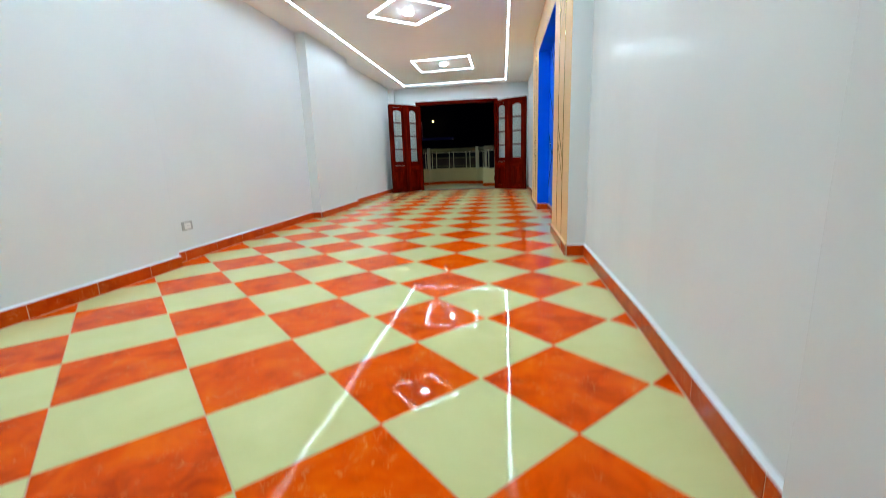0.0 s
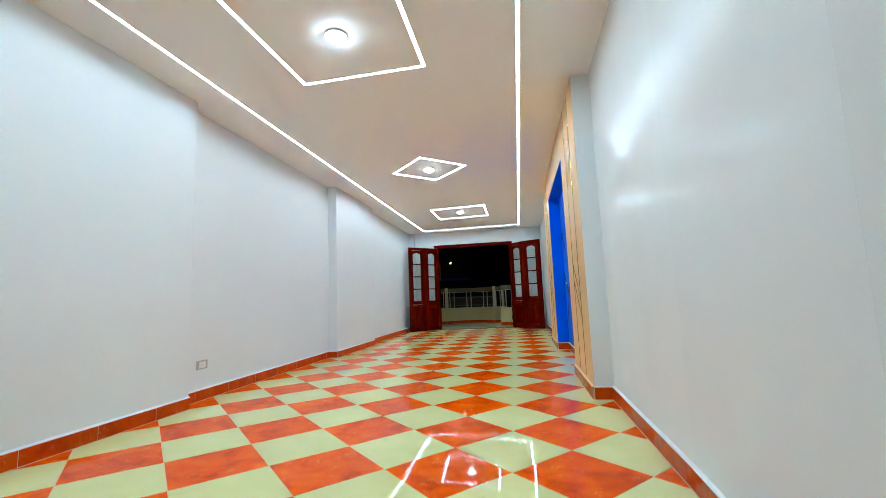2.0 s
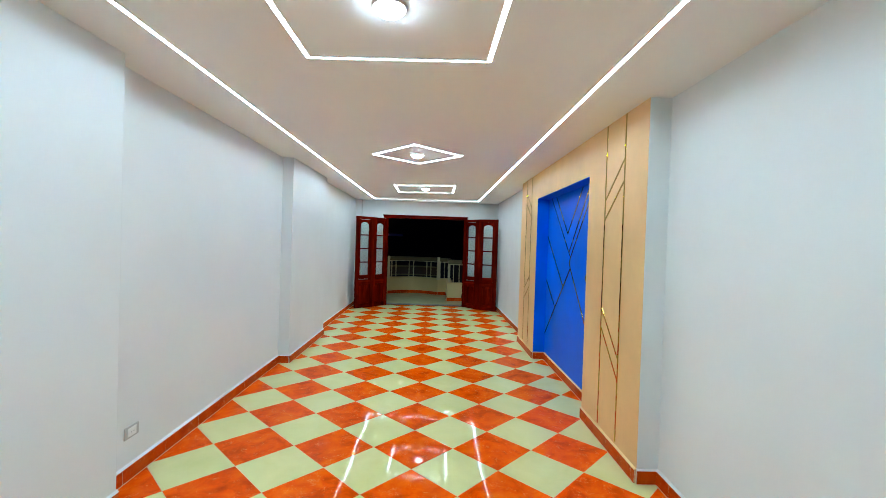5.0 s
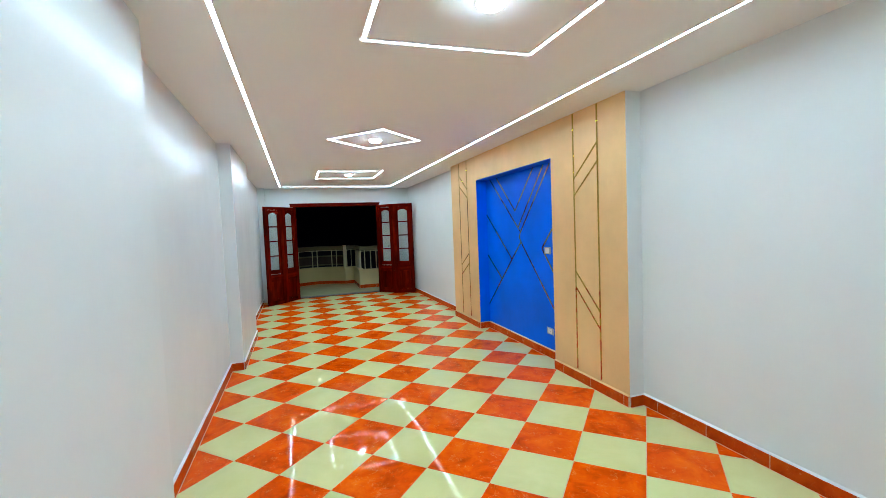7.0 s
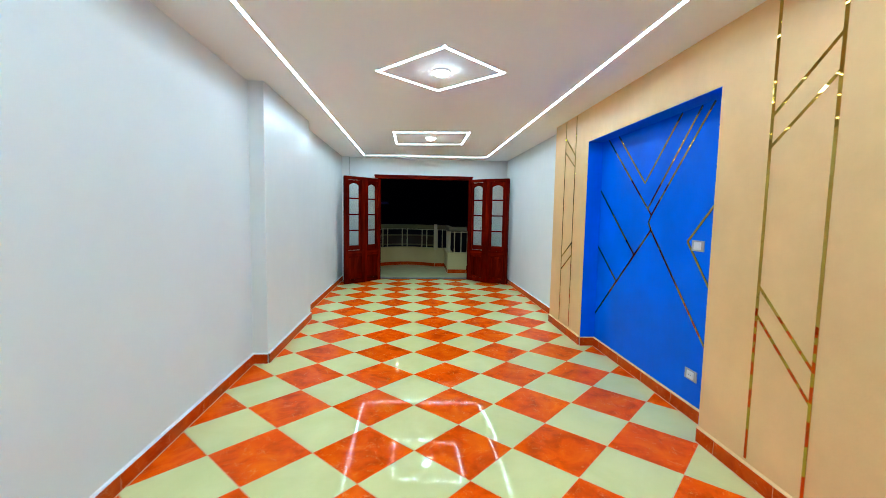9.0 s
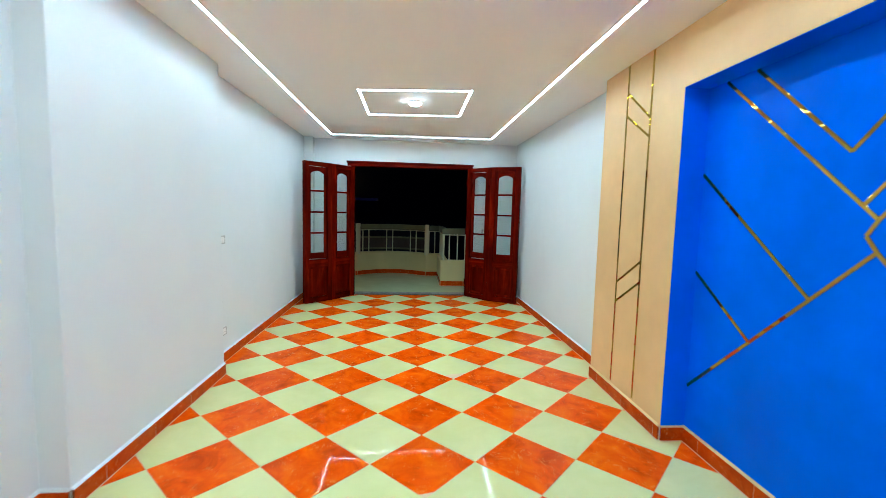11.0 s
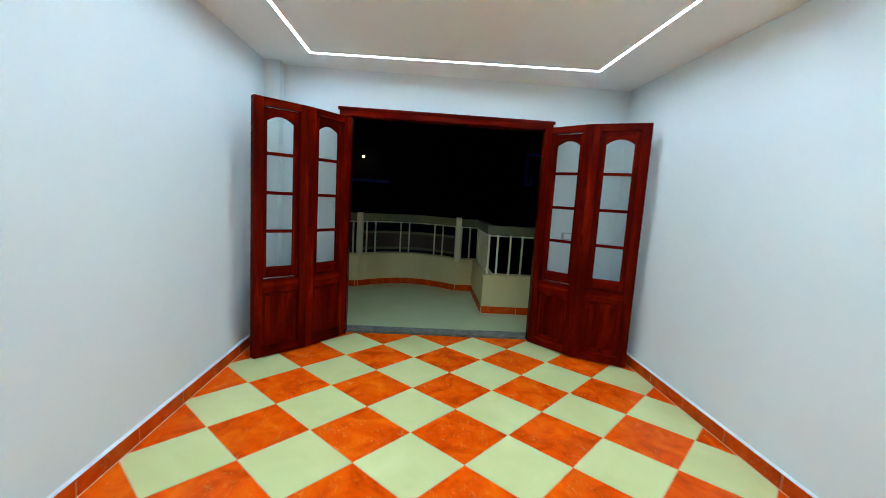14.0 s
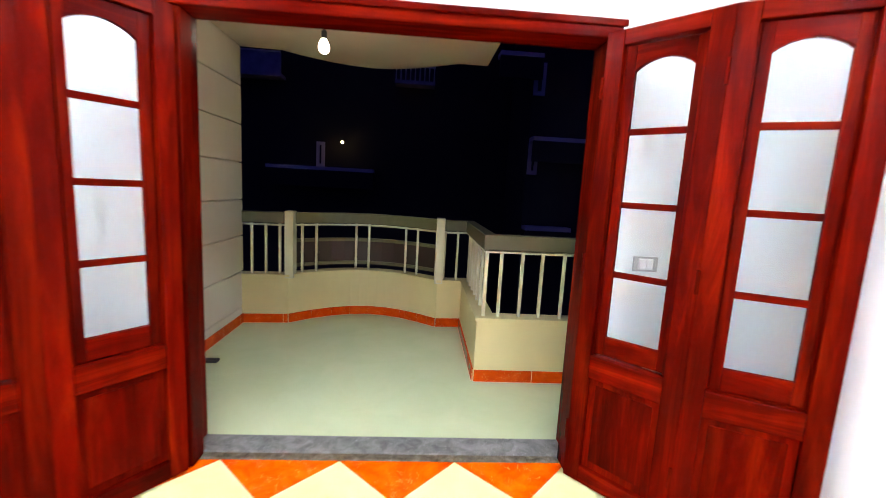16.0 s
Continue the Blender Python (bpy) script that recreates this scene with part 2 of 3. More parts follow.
# ---- room shell ----
SOUTH = -12.0
WEST = [(-1.30, SOUTH), (-1.30, -8.80), (-1.278, -7.505), (-1.402, -7.505), (-1.410, -4.80), (-1.280, -4.80), (-1.280, -3.255), (-1.402, -3.255)]
EAST = [(1.836, -7.19), (1.815, -8.60), (1.762, -9.70), (1.685, -9.70), (1.685, SOUTH)]
structure("wall_west", prism([(-1.75, SOUTH), *WEST, (-1.402, -0.02), (-1.75, -0.02)], -0.08, 2.5, 0.004), M_WALL,
          "white glossy painted wall with shallow pilasters", "wall")
structure("wall_east", prism([(2.15, SOUTH), *EAST[::-1], (1.95, -7.19), (1.95, -3.345), (1.865, -3.345), (1.865, -0.02), (2.15, -0.02)],
                             -0.08, 2.5, 0.004), M_WALL, "white glossy painted wall beside the feature panel", "wall")
bm = box(-1.75, -0.72, -0.02, 0.2, -0.08, 2.5)
add_box(bm, 1.15, 2.15, -0.02, 0.2, -0.08, 2.5)
add_box(bm, -0.72, 1.15, -0.02, 0.2, 2.05, 2.5)
structure("wall_north", bm, M_WALL, "white painted end wall with balcony doorway", "wall")
structure("wall_south", box(-1.75, 2.15, SOUTH - 0.2, SOUTH, -0.08, 2.5), M_WALL, "plain white wall closing the hall", "wall")
structure("corner_column", prism([(-1.405, -0.14), (-1.27, -0.14), (-1.27, -0.021), (-1.405, -0.021)], 0, CEIL, 0.004), M_WALL, "white painted column in the corner by the doors", "column")
structure("ceiling", box(-1.75, 2.15, SOUTH - 0.2, 0.2, CEIL, 2.62), M_CEIL, "smooth white painted ceiling with recessed light lines", "ceiling")

# feature wall: beige panel round a blue niche, turned very slightly from the hall's axis
FEATURE = pose(1.70, -7.19, 0, 0, 0, -0.5)
N0, N1, NT = 1.0, 2.845, 2.087      # niche from, to and top, along the panel
PL = 3.845                          # panel length
feature = thing("feature_wall", "beige textured wall panel with gold inlay strips", "wall panel", m=FEATURE, kind="structure")
part("pier", box(0, 0.19, 0, N0, 0, CEIL), M_BEIGE, feature)
part("pier", box(0, 0.19, N1, PL, 0, CEIL), M_BEIGE, feature)
part("white_return", box(0.002, 0.19, -0.004, 0.0, 0, CEIL), M_WALL, feature, "white painted end of the panel")
part("lintel", box(0, 0.19, N0, N1, NT, CEIL), M_BEIGE, feature)
niche = thing("wall_niche", "bright blue painted recessed wall niche with gold lines", "niche", m=FEATURE, kind="structure")
part("niche_back", box(0.15, 0.20, N0, N1, 0, NT), M_BLUE, niche)
part("niche_side", box(0.002, 0.15, N0, N0 + 0.004, 0, NT), M_BLUE, niche)
part("niche_side", box(0.002, 0.15, N1 - 0.004, N1, 0, NT), M_BLUE, niche)
part("niche_top", box(0.002, 0.15, N0 + 0.004, N1 - 0.004, NT - 0.004, NT), M_BLUE, niche)


def strip(parent, x, a, b, width=0.018):
    """A gold strip let into a face at depth x, from a to b (along the panel, up)."""
    (ya, za), (yb, zb) = a, b
    length = math.hypot(yb - ya, zb - za)
    bm = box(-0.002, 0.004, -width / 2, width / 2, 0, length, bevel=0.0012)
    ob = part("gold_strip", bm, M_GOLD, parent)
    ob.matrix_basis = Matrix.Translation((x, ya, za)) @ Matrix.Rotation(math.atan2(-(yb - ya), zb - za), 4, "X")


def along(y):
    return y + 7.19


for y in (-6.55, -6.87, -3.70, -4.01):
    strip(feature, 0, (along(y), 0.11), (along(y), CEIL - 0.002))
for ya, za, yb, zb in ((-6.55, 1.84, -6.87, 2.11), (-6.55, 1.69, -6.87, 1.955), (-6.55, 1.01, -6.87, 0.69), (-6.55, 0.865, -6.87, 0.54),
                       (-3.70, 2.225, -4.01, 1.99), (-3.70, 2.065, -4.01, 1.87), (-3.70, 0.865, -4.01, 1.053), (-3.70, 0.72, -4.01, 0.912)):
    strip(feature, 0.0008, (along(ya), za), (along(yb), zb), 0.0165)
NICHE_LINES = ((-4.48, 2.08, -5.29, 1.36), (-4.68, 2.08, -5.17, 1.62), (-5.17, 1.62, -5.61, 2.08), (-5.235, 1.415, -5.82, 2.08), (-5.29, 1.36, -5.94, 2.08),
               (-5.29, 1.36, -5.255, 1.30), (-5.255, 1.30, -5.297, 1.243), (-5.297, 1.243, -4.35, 0.345), (-5.297, 1.243, -6.185, 0.31),
               (-4.35, 1.60, -5.06, 1.02), (-4.35, 1.035, -4.77, 0.745), (-5.757, 1.181, -6.185, 1.62), (-5.757, 1.181, -6.185, 0.68))
for k, (ya, za, yb, zb) in enumerate(NICHE_LINES):
    strip(niche, 0.15 - 0.0002 * k, (along(ya), za), (along(yb), zb), 0.0165)

# ---- door frame and threshold ----
frame_thing = thing("door_frame", "dark red varnished timber door frame", "door frame", kind="structure")
part("jamb", box(-0.722, -0.66, -0.06, 0.045, 0.0, 2.01, bevel=0.006), M_WOOD, frame_thing)
part("jamb", box(1.10, 1.165, -0.06, 0.045, 0.0, 2.01, bevel=0.006), M_WOOD, frame_thing)
part("lining", box(-0.7195, -0.713, 0.046, 0.187, 0.016, 2.05), M_WOOD, frame_thing)
part("lining", box(1.143, 1.1495, 0.046, 0.187, 0.016, 2.05), M_WOOD, frame_thing)
part("lining", box(-0.713, 1.143, 0.092, 0.187, 2.043, 2.0495), M_WOOD, frame_thing)
head = part("head", box(-0.075, 0.075, -0.035, 0.035, -0.97, 0.97, bevel=0.006), M_WOOD, frame_thing)
head.matrix_basis = Matrix.Translation((0.1975, 0.015, 2.05)) @ Matrix.Rotation(radians(90), 4, "Y") @ Matrix.Rotation(radians(90), 4, "Z")
part("moulding", box(-0.785, 1.18, -0.072, -0.058, 2.062, 2.092, bevel=0.004), M_WOOD_CROSS, frame_thing)
sill = thing("threshold", "worn grey marble threshold slab under the doors", "threshold", kind="structure")
part("slab", box(-0.72, 1.15, 0.047, 0.185, -0.03, 0.016, bevel=0.004), M_MARBLE, sill)
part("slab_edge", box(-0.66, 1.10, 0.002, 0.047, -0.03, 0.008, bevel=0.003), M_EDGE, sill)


# ---- folding door leaves ----
LEAF_W, LEAF_H = 0.46, 2.025


def arch(u0, u1, z_side, rise, n=10):
    return [(u0 + (u1 - u0) * k / n, z_side + rise * math.sin(math.pi * k / n) ** 0.8) for k in range(n + 1)]


def upright(outline, y0, y1):
    """A plate whose outline lies in the local x-z plane, from depth y0 to y1."""
    bm = add_prism(bmesh.new(), outline, y0, y1, Matrix(((1, 0, 0, 0), (0, 0, 1, 0), (0, 1, 0, 0), (0, 0, 0, 1))))
    return bm


def door_leaf(m, ajar, label):
    leaf = thing("door_leaf", label, "door", "folding door leaves", m)
    w, h, d = LEAF_W, LEAF_H, 0.031
    st = 1.960
    part("stile", box(0.002, 0.076, -d, d, 0.012, h, bevel=0.004), M_WOOD, leaf)
    part("stile", box(w - 0.076, w - 0.002, -d, d, 0.012, h, bevel=0.004), M_WOOD, leaf)
    for z0, z1 in ((0.012, 0.092), (0.53, 0.637), (h - 0.062, h)):
        part("rail", box(0.076, w - 0.076, -d + 0.001, d - 0.001, z0, z1, bevel=0.004), M_WOOD_CROSS, leaf)
    for x in (0.075, w - 0.092):
        part("stop", box(x, x + 0.017, -0.004, 0.004, 0.637, h - 0.062), M_WOOD, leaf)
    if not ajar:
        part("stop", box(0.092, w - 0.092, -0.004, 0.004, h - 0.08, h - 0.06), M_WOOD, leaf)
        part("stop", box(0.092, w - 0.092, -0.004, 0.004, 0.632, 0.655), M_WOOD, leaf)
    part("panel", box(0.074, w - 0.074, -0.005, 0.005, 0.09, 0.532), M_WOOD, leaf)
    raised = box(0.106, w - 0.106, -0.008, 0.008, 0.125, 0.498, bevel=0.003)
    part("raised_field", raised, M_WOOD, leaf)
    ua, ub = 0.124, w - 0.121          # glass from, to
    sash = part("sash", box(0.086, ua, -0.012, 0.012, 0.645, st, bevel=0.003), M_WOOD, leaf, "glazed varnished timber sash with arched top")
    part("sash_stile", box(ub, w - 0.086, -0.012, 0.012, 0.645, st, bevel=0.003), M_WOOD, sash)
    part("sash_rail", box(ua, ub, -0.011, 0.011, 0.645, 0.732, bevel=0.003), M_WOOD_CROSS, sash)
    top = arch(ua, ub, 1.858, 0.042)
    part("sash_head", upright(top + [(ub, st - 0.002), (ua, st - 0.002)], -0.011, 0.011), M_WOOD_CROSS, sash)
    bars = (1.016, 1.316, 1.617)
    for z in bars:
        part("glazing_bar", box(ua, ub, -0.009, 0.009, z - 0.013, z + 0.013, bevel=0.003), M_WOOD_CROSS, sash)
    for z0, z1 in zip((0.73,) + tuple(z + 0.012 for z in bars), tuple(z - 0.012 for z in bars) + (1.898,)):
        pane = part("pane", box(ua - 0.001, ub + 0.001, -0.002, 0.002, z0, z1), M_GLASS, sash)
        pane.visible_shadow = False
    if ajar:
        sash.matrix_basis = Matrix.Translation((0.081, 0, 0)) @ Matrix.Rotation(radians(ajar), 4, "Z") @ Matrix.Translation((-0.081, 0, 0))
    for z in (0.25, 1.05, 1.80):
        hinge = part("hinge", cylinder(0.007, 0.09, (0, -d - 0.004, z), 10), M_WOOD, leaf)
    return leaf


def leaf_pose(x, y, toward):
    return pose(x, y, 0, 0, 0, math.degrees(math.atan2(toward[1] - y, toward[0] - x)))


door_leaf(leaf_pose(-0.686, -0.068, (-0.953, -0.442)) @ Matrix.Diagonal((1, 1, 0.987, 1)), 0, "dark red timber folding door leaf hung on the frame")
door_leaf(leaf_pose(-0.945, -0.435, (-1.274, -0.752)) @ Matrix.Diagonal((0.965, 1, 0.987, 1)), -4, "dark red timber folding door leaf with sash ajar")
door_leaf(leaf_pose(1.107, -0.068, (1.398, -0.411)), 4, "dark red timber folding door leaf hung on the frame")
door_leaf(leaf_pose(1.392, -0.410, (1.792, -0.632)), 0, "dark red timber folding door leaf against the wall")


# ---- lights in the ceiling ----
def light_line(parent, a, b, width=0.021):
    (xa, ya), (xb, yb) = a, b
    length = math.hypot(xb - xa, yb - ya)
    turn = Matrix.Translation((xa, ya, CEIL)) @ Matrix.Rotation(math.atan2(yb - ya, xb - xa), 4, "Z")
    for side in (-1, 1):
        lip = part("profile", box(0, length, side * (width / 2 + 0.0015) - 0.0015, side * (width / 2 + 0.0015) + 0.0015, -0.0075, 0.002), M_PLASTIC, parent)
        lip.matrix_basis = turn
    ob = part("light_strip", box(-width / 2, length + width / 2, -width / 2, width / 2, -0.004, 0.004), M_LED, parent)
    ob.matrix_basis = turn


def light_frame(name, corners, label, group=""):
    ob = thing(name, label, "ceiling light", group)
    for a, b in zip(corners, corners[1:] + corners[:1]):
        light_line(ob, a, b)


light_frame("led_frame_light", [(-0.965, -9.96), (-0.945, -0.42), (1.355, -0.53), (1.285, -9.96)], "long white LED strip frame set in the ceiling")
SQUARES = ([(-0.31, -8.54), (0.64, -8.58), (0.637, -7.61), (-0.30, -7.57)], [(-0.30, -5.18), (0.17, -5.705), (0.655, -5.26), (0.182, -4.735)],
           [(-0.285, -2.76), (0.71, -2.89), (0.722, -1.91), (-0.285, -1.80)])
for sq in SQUARES:
    light_frame("led_square_light", sq, "square of white LED strip set in the ceiling", "square ceiling lights")


def downlight(x, y):
    ob = thing("downlight", "round glowing downlight with a shallow glass bowl", "ceiling light", "downlights", pose(x, y, CEIL))
    part("rim", lathe([(0.04, 0.0), (0.071, 0.0), (0.072, -0.009), (0.068, -0.013), (0.04, -0.013)]), M_PLASTIC, ob, smooth=True)
    part("lens", lathe([(0.066, -0.012), (0.061, -0.020), (0.047, -0.031), (0.024, -0.037), (0.002, -0.039)]), M_SPOT, ob, "glowing white lens", True)


for x, y in ((0.172, -8.07), (0.18, -5.225), (0.222, -2.415)):
    downlight(x, y)


# ---- sockets and switches (local x along the wall, y out of it) ----
def wall_plate(m, kind, label):
    ob = thing(kind, label, kind.replace("_", " "), "wall plates", m)
    part("plate", box(-0.06, 0.06, 0.0, 0.008, -0.036, 0.036, bevel=0.003), M_GREY, ob)
    part("surround", box(-0.036, 0.036, 0.006, 0.010, -0.026, 0.026, bevel=0.002), M_PLASTIC, ob)
    if kind == "light_switch":
        for x in (-0.0165, 0.0165):
            part("rocker", box(x - 0.015, x + 0.015, 0.008, 0.014, -0.022, 0.022, bevel=0.002), M_PLASTIC, ob)
    else:
        part("insert", box(-0.032, 0.032, 0.008, 0.012, -0.022, 0.022, bevel=0.002), M_PLASTIC, ob)
        for x in (-0.01, 0.01):
            hole = part("socket_hole", cylinder(0.0028, 0.003, (0, 0, 0), 10), M_DARK, ob)
            hole.matrix_basis = Matrix.Translation((x, 0.0115, 0)) @ Matrix.Rotation(radians(90), 4, "X")


wall_plate(pose(-1.402, -7.228, 0.285, 0, 0, -90), "wall_socket", "white plastic power socket low on the white wall")
wall_plate(pose(-1.402, -2.98, 0.267, 0, 0, -90), "wall_socket", "white plastic power socket low on the white wall")
wall_plate(pose(-1.402, -2.98, 1.062, 0, 0, -90), "light_switch", "white plastic light switch on the white wall")
wall_plate(FEATURE @ pose(0.15, along(-5.87), 1.16, 0, 0, 90), "light_switch", "white plastic light switch on the blue niche")
wall_plate(FEATURE @ pose(0.15, along(-5.885), 0.29, 0, 0, 90), "wall_socket", "white plastic power socket low on the blue niche")
wall_plate(pose(1.405, -0.02, 1.045, 0, 0, 180), "light_switch", "white plastic light switch behind the glazed door")

# ---- balcony ----
BACK = [(-1.30, 2.01), (-0.86, 2.05)]
BACK += [(-0.86 + 1.41 * k / 16, 2.055 + 0.36 * math.sin(math.pi * k / 16) ** 0.9) for k in range(1, 16)]
BACK += [(0.55, 2.07), (0.79, 2.09)]
SIDE = [(0.79, 2.09), (0.775, 0.905)]
RIGHT = [(0.775, 0.905), (2.6, 0.905)]
LINE = BACK + SIDE[1:] + RIGHT[1:]


def shifted(line, d):
    """The line moved d to its left."""
    out = []
    for k, p in enumerate(line):
        a, b = line[max(k - 1, 0)], line[min(k + 1, len(line) - 1)]
        if 0 < k < len(line) - 1:
            u = (Vector(p) - Vector(a)).normalized()
            v = (Vector(b) - Vector(p)).normalized()
            t = (u + v).normalized()
            s = d / max(0.3, t.dot(u))
        else:
            t, s = (Vector(b) - Vector(a)).normalized(), d
        out.append((p[0] - t.y * s, p[1] + t.x * s))
    return out


def band(line, d0, d1, z0, z1, bevel=0.0):
    bm = add_prism(bmesh.new(), shifted(line, d0) + shifted(line, d1)[::-1], z0, z1)
    if bevel:
        bmesh.ops.bevel(bm, geom=list(bm.edges), offset=bevel, segments=1, affect="EDGES")
    return bm


outline = [(-1.5, 0.186), (-1.5, 2.3)] + shifted(BACK, 0.08) + [(0.88, 0.98), (2.8, 0.98), (2.8, 0.186)]
structure("balcony_floor", prism(outline, -0.15, 0.0), M_BFLOOR, "pale green glazed balcony floor", "floor")
eaves = [(-1.6, 0.2), (-1.6, 2.12), (-0.95, 2.16)] + [(-0.95 + 1.6 * k / 12, 2.18 + 0.36 * math.sin(math.pi * k / 12)) for k in range(1, 12)] + [(0.65, 2.18), (0.92, 2.18), (0.92, 1.02), (2.8, 1.02), (2.8, 0.2)]
structure("balcony_ceiling", prism(eaves, 2.50, 2.66), M_BCEIL, "plain plaster balcony ceiling with a curved edge", "ceiling")
structure("parapet", band(LINE, 0.0, 0.12, 0.0, 0.445), M_BWALL, "curved cream plaster balcony parapet", "parapet")
structure("parapet_coping", band(LINE, -0.012, 0.13, 0.445, 0.467), M_BWALL, "thin pale coping along the parapet", "coping")
structure("balcony_outer_wall", box(2.62, 2.8, 0.2, 1.0, -0.15, 2.5), M_BWALL, "plain plaster wall closing the balcony", "wall")
clad = thing("cladding_wall", "cream cladding boards with dark grooves beside the balcony", "wall", kind="structure")
part("backing", box(-1.5, -1.30, 0.2, 2.05, 0.0, 2.5), M_CLAD, clad)
for k in range(8):
    z = max(0.0, -0.177 + 0.332 * k)
    z1 = -0.177 + 0.332 * (k + 1)
    part("board", box(-1.305, -1.272, 0.202, 2.06, z + 0.002, min(z1 - 0.002, 2.498), bevel=0.012), M_CLAD, clad)

railing = thing("balcony_railing", "cream painted balcony railing with square bars", "railing")
part("top_rail", band(LINE, 0.02, 0.10, 0.945, 1.05, 0.004), M_RAIL_SHADED, railing)
part("under_rail", band(LINE, 0.035, 0.075, 0.922, 0.936), M_BAR, railing)


def back_at(x):
    for (x0, y0), (x1, y1) in zip(BACK, BACK[1:]):
        if x0 <= x <= x1:
            return y0 + (y1 - y0) * (x - x0) / max(1e-6, x1 - x0)
    return 2.05


for x in (-0.855, 0.56):
    y = back_at(x)
    part("post", box(x - 0.04, x + 0.04, y - 0.01, y + 0.11, 0.43, 1.065, bevel=0.005), M_BAR, railing)
BAR = box(-0.011, 0.011, -0.011, 0.011, 0, 0.49, bevel=0.002)
first = part("bar", BAR, M_BAR, railing)
spots = [(x, back_at(x) + 0.055) for x in (-1.20, -1.075, -0.95, -0.77, -0.655, -0.29, -0.16, 0.225, 0.345, 0.61, 0.735)]
spots += [(0.84, 2.03 - 0.16 * k) for k in range(7)] + [(x, 0.96) for x in (0.826, 0.93, 1.08, 1.222, 1.38, 1.535, 1.69, 1.845, 2.0, 2.155, 2.31)]
first.location = (*spots[0], 0.46)
for s in spots[1:]:
    ob = new("bar", first.data)
    ob.parent, ob.location = railing, (*s, 0.46)

PANEL = [(x, back_at(x)) for x in (-0.81 + 1.30 * k / 12 for k in range(13))]
board = part("panel", band(PANEL, 0.128, 0.142, 0.52, 0.775), M_BOARD, railing, "dark brown curved panel in a cream frame")
for z in (0.51, 0.752):
    part("panel_bar", band(PANEL, 0.112, 0.150, z, z + 0.034, 0.003), M_RAIL_SHADED, board)
for a, b in ((PANEL[0], PANEL[1]), (PANEL[-2], PANEL[-1])):
    u = (Vector(b) - Vector(a)).normalized() * 0.04
    a, b = (a, tuple(Vector(a) + u)) if a == PANEL[0] else (tuple(Vector(b) - u), b)
    part("panel_end", band([a, b], 0.111, 0.151, 0.513, 0.783, 0.003), M_RAIL_SHADED, board)
for x in (-0.655, 0.225):
    part("panel_bracket", box(x - 0.01, x + 0.01, back_at(x) + 0.05, back_at(x) + 0.14, 0.635, 0.655), M_RAIL_SHADED, board)

bulb = thing("light_bulb", "bare glowing white bulb hanging under the balcony ceiling", "light bulb", m=pose(-0.345, 1.10, 2.25))
part("glass_bulb", lathe([(0.004, -0.055), (0.02, -0.05), (0.032, -0.035), (0.036, -0.012), (0.03, 0.012), (0.018, 0.03), (0.013, 0.04)], 20), M_BULB, bulb, "glowing frosted bulb", True)
part("holder", lathe([(0.014, 0.038), (0.018, 0.042), (0.019, 0.085), (0.010, 0.095), (0.003, 0.097)], 16), M_DARK, bulb)
part("cord", cylinder(0.003, 0.16, (0, 0, 0.17), 8), M_DARK, bulb)
speck = tagged(mesh_object("paint_speck", lathe([(0.0032, 0.0006), (0.0027, 0.0014), (0.001, 0.002)], 9), M_DARK), "tiny dark paint speck on the floor tiles", "speck")
speck.location = (0.995, -9.868, 0)
tagged(mesh_object("door_stop", box(-1.20, -1.08, 1.08, 1.14, 0.0, 0.02, bevel=0.006), M_DARK), "small dark metal floor catch on the balcony", "floor catch")

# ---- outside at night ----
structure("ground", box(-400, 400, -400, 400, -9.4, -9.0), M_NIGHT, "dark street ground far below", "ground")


def far_house(label, x0, x1, y0, y1, z1, bands, windows):
    ob = thing("house", label, "building", "far houses")
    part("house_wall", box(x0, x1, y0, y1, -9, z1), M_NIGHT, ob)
    for bx0, bx1, z in bands:
        part("ledge", box(bx0, bx1, y0 - 0.5, y0, z, z + 0.12), M_LEDGE, ob)
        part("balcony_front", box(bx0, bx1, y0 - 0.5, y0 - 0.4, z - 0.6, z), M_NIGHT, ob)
    for wx0, wx1, z0, z2 in windows:
        win = part("window", box(wx0, wx1, y0 - 0.06, y0, z0, z2), M_LEDGE, ob)
        part("window_pane", box(wx0 + 0.12, wx1 - 0.12, y0 - 0.08, y0 - 0.055, z0 + 0.12, z2 - 0.12), M_DARK, win)
    return ob


def far_balcony(house, x0, x1, y, z0, z1, solid):
    """A small balcony on a far facade: slab, hand rail and bars, or a plain front."""
    balcony = part("balcony", box(x0, x1, y - 0.6, y, z0 - 0.12, z0), M_FACADE, house)
    part("hand_rail", box(x0, x1, y - 0.6, y - 0.54, z1 - 0.05, z1), M_LEDGE, balcony)
    if solid:
        part("front", box(x0, x1, y - 0.58, y - 0.5, z0, z1 - 0.05), M_FACADE, balcony)
    else:
        for k in range(9):
            x = x0 + 0.02 + (x1 - x0 - 0.08) * k / 8
            part("bar", box(x, x + 0.04, y - 0.59, y - 0.55, z0, z1 - 0.05), M_LEDGE, balcony)


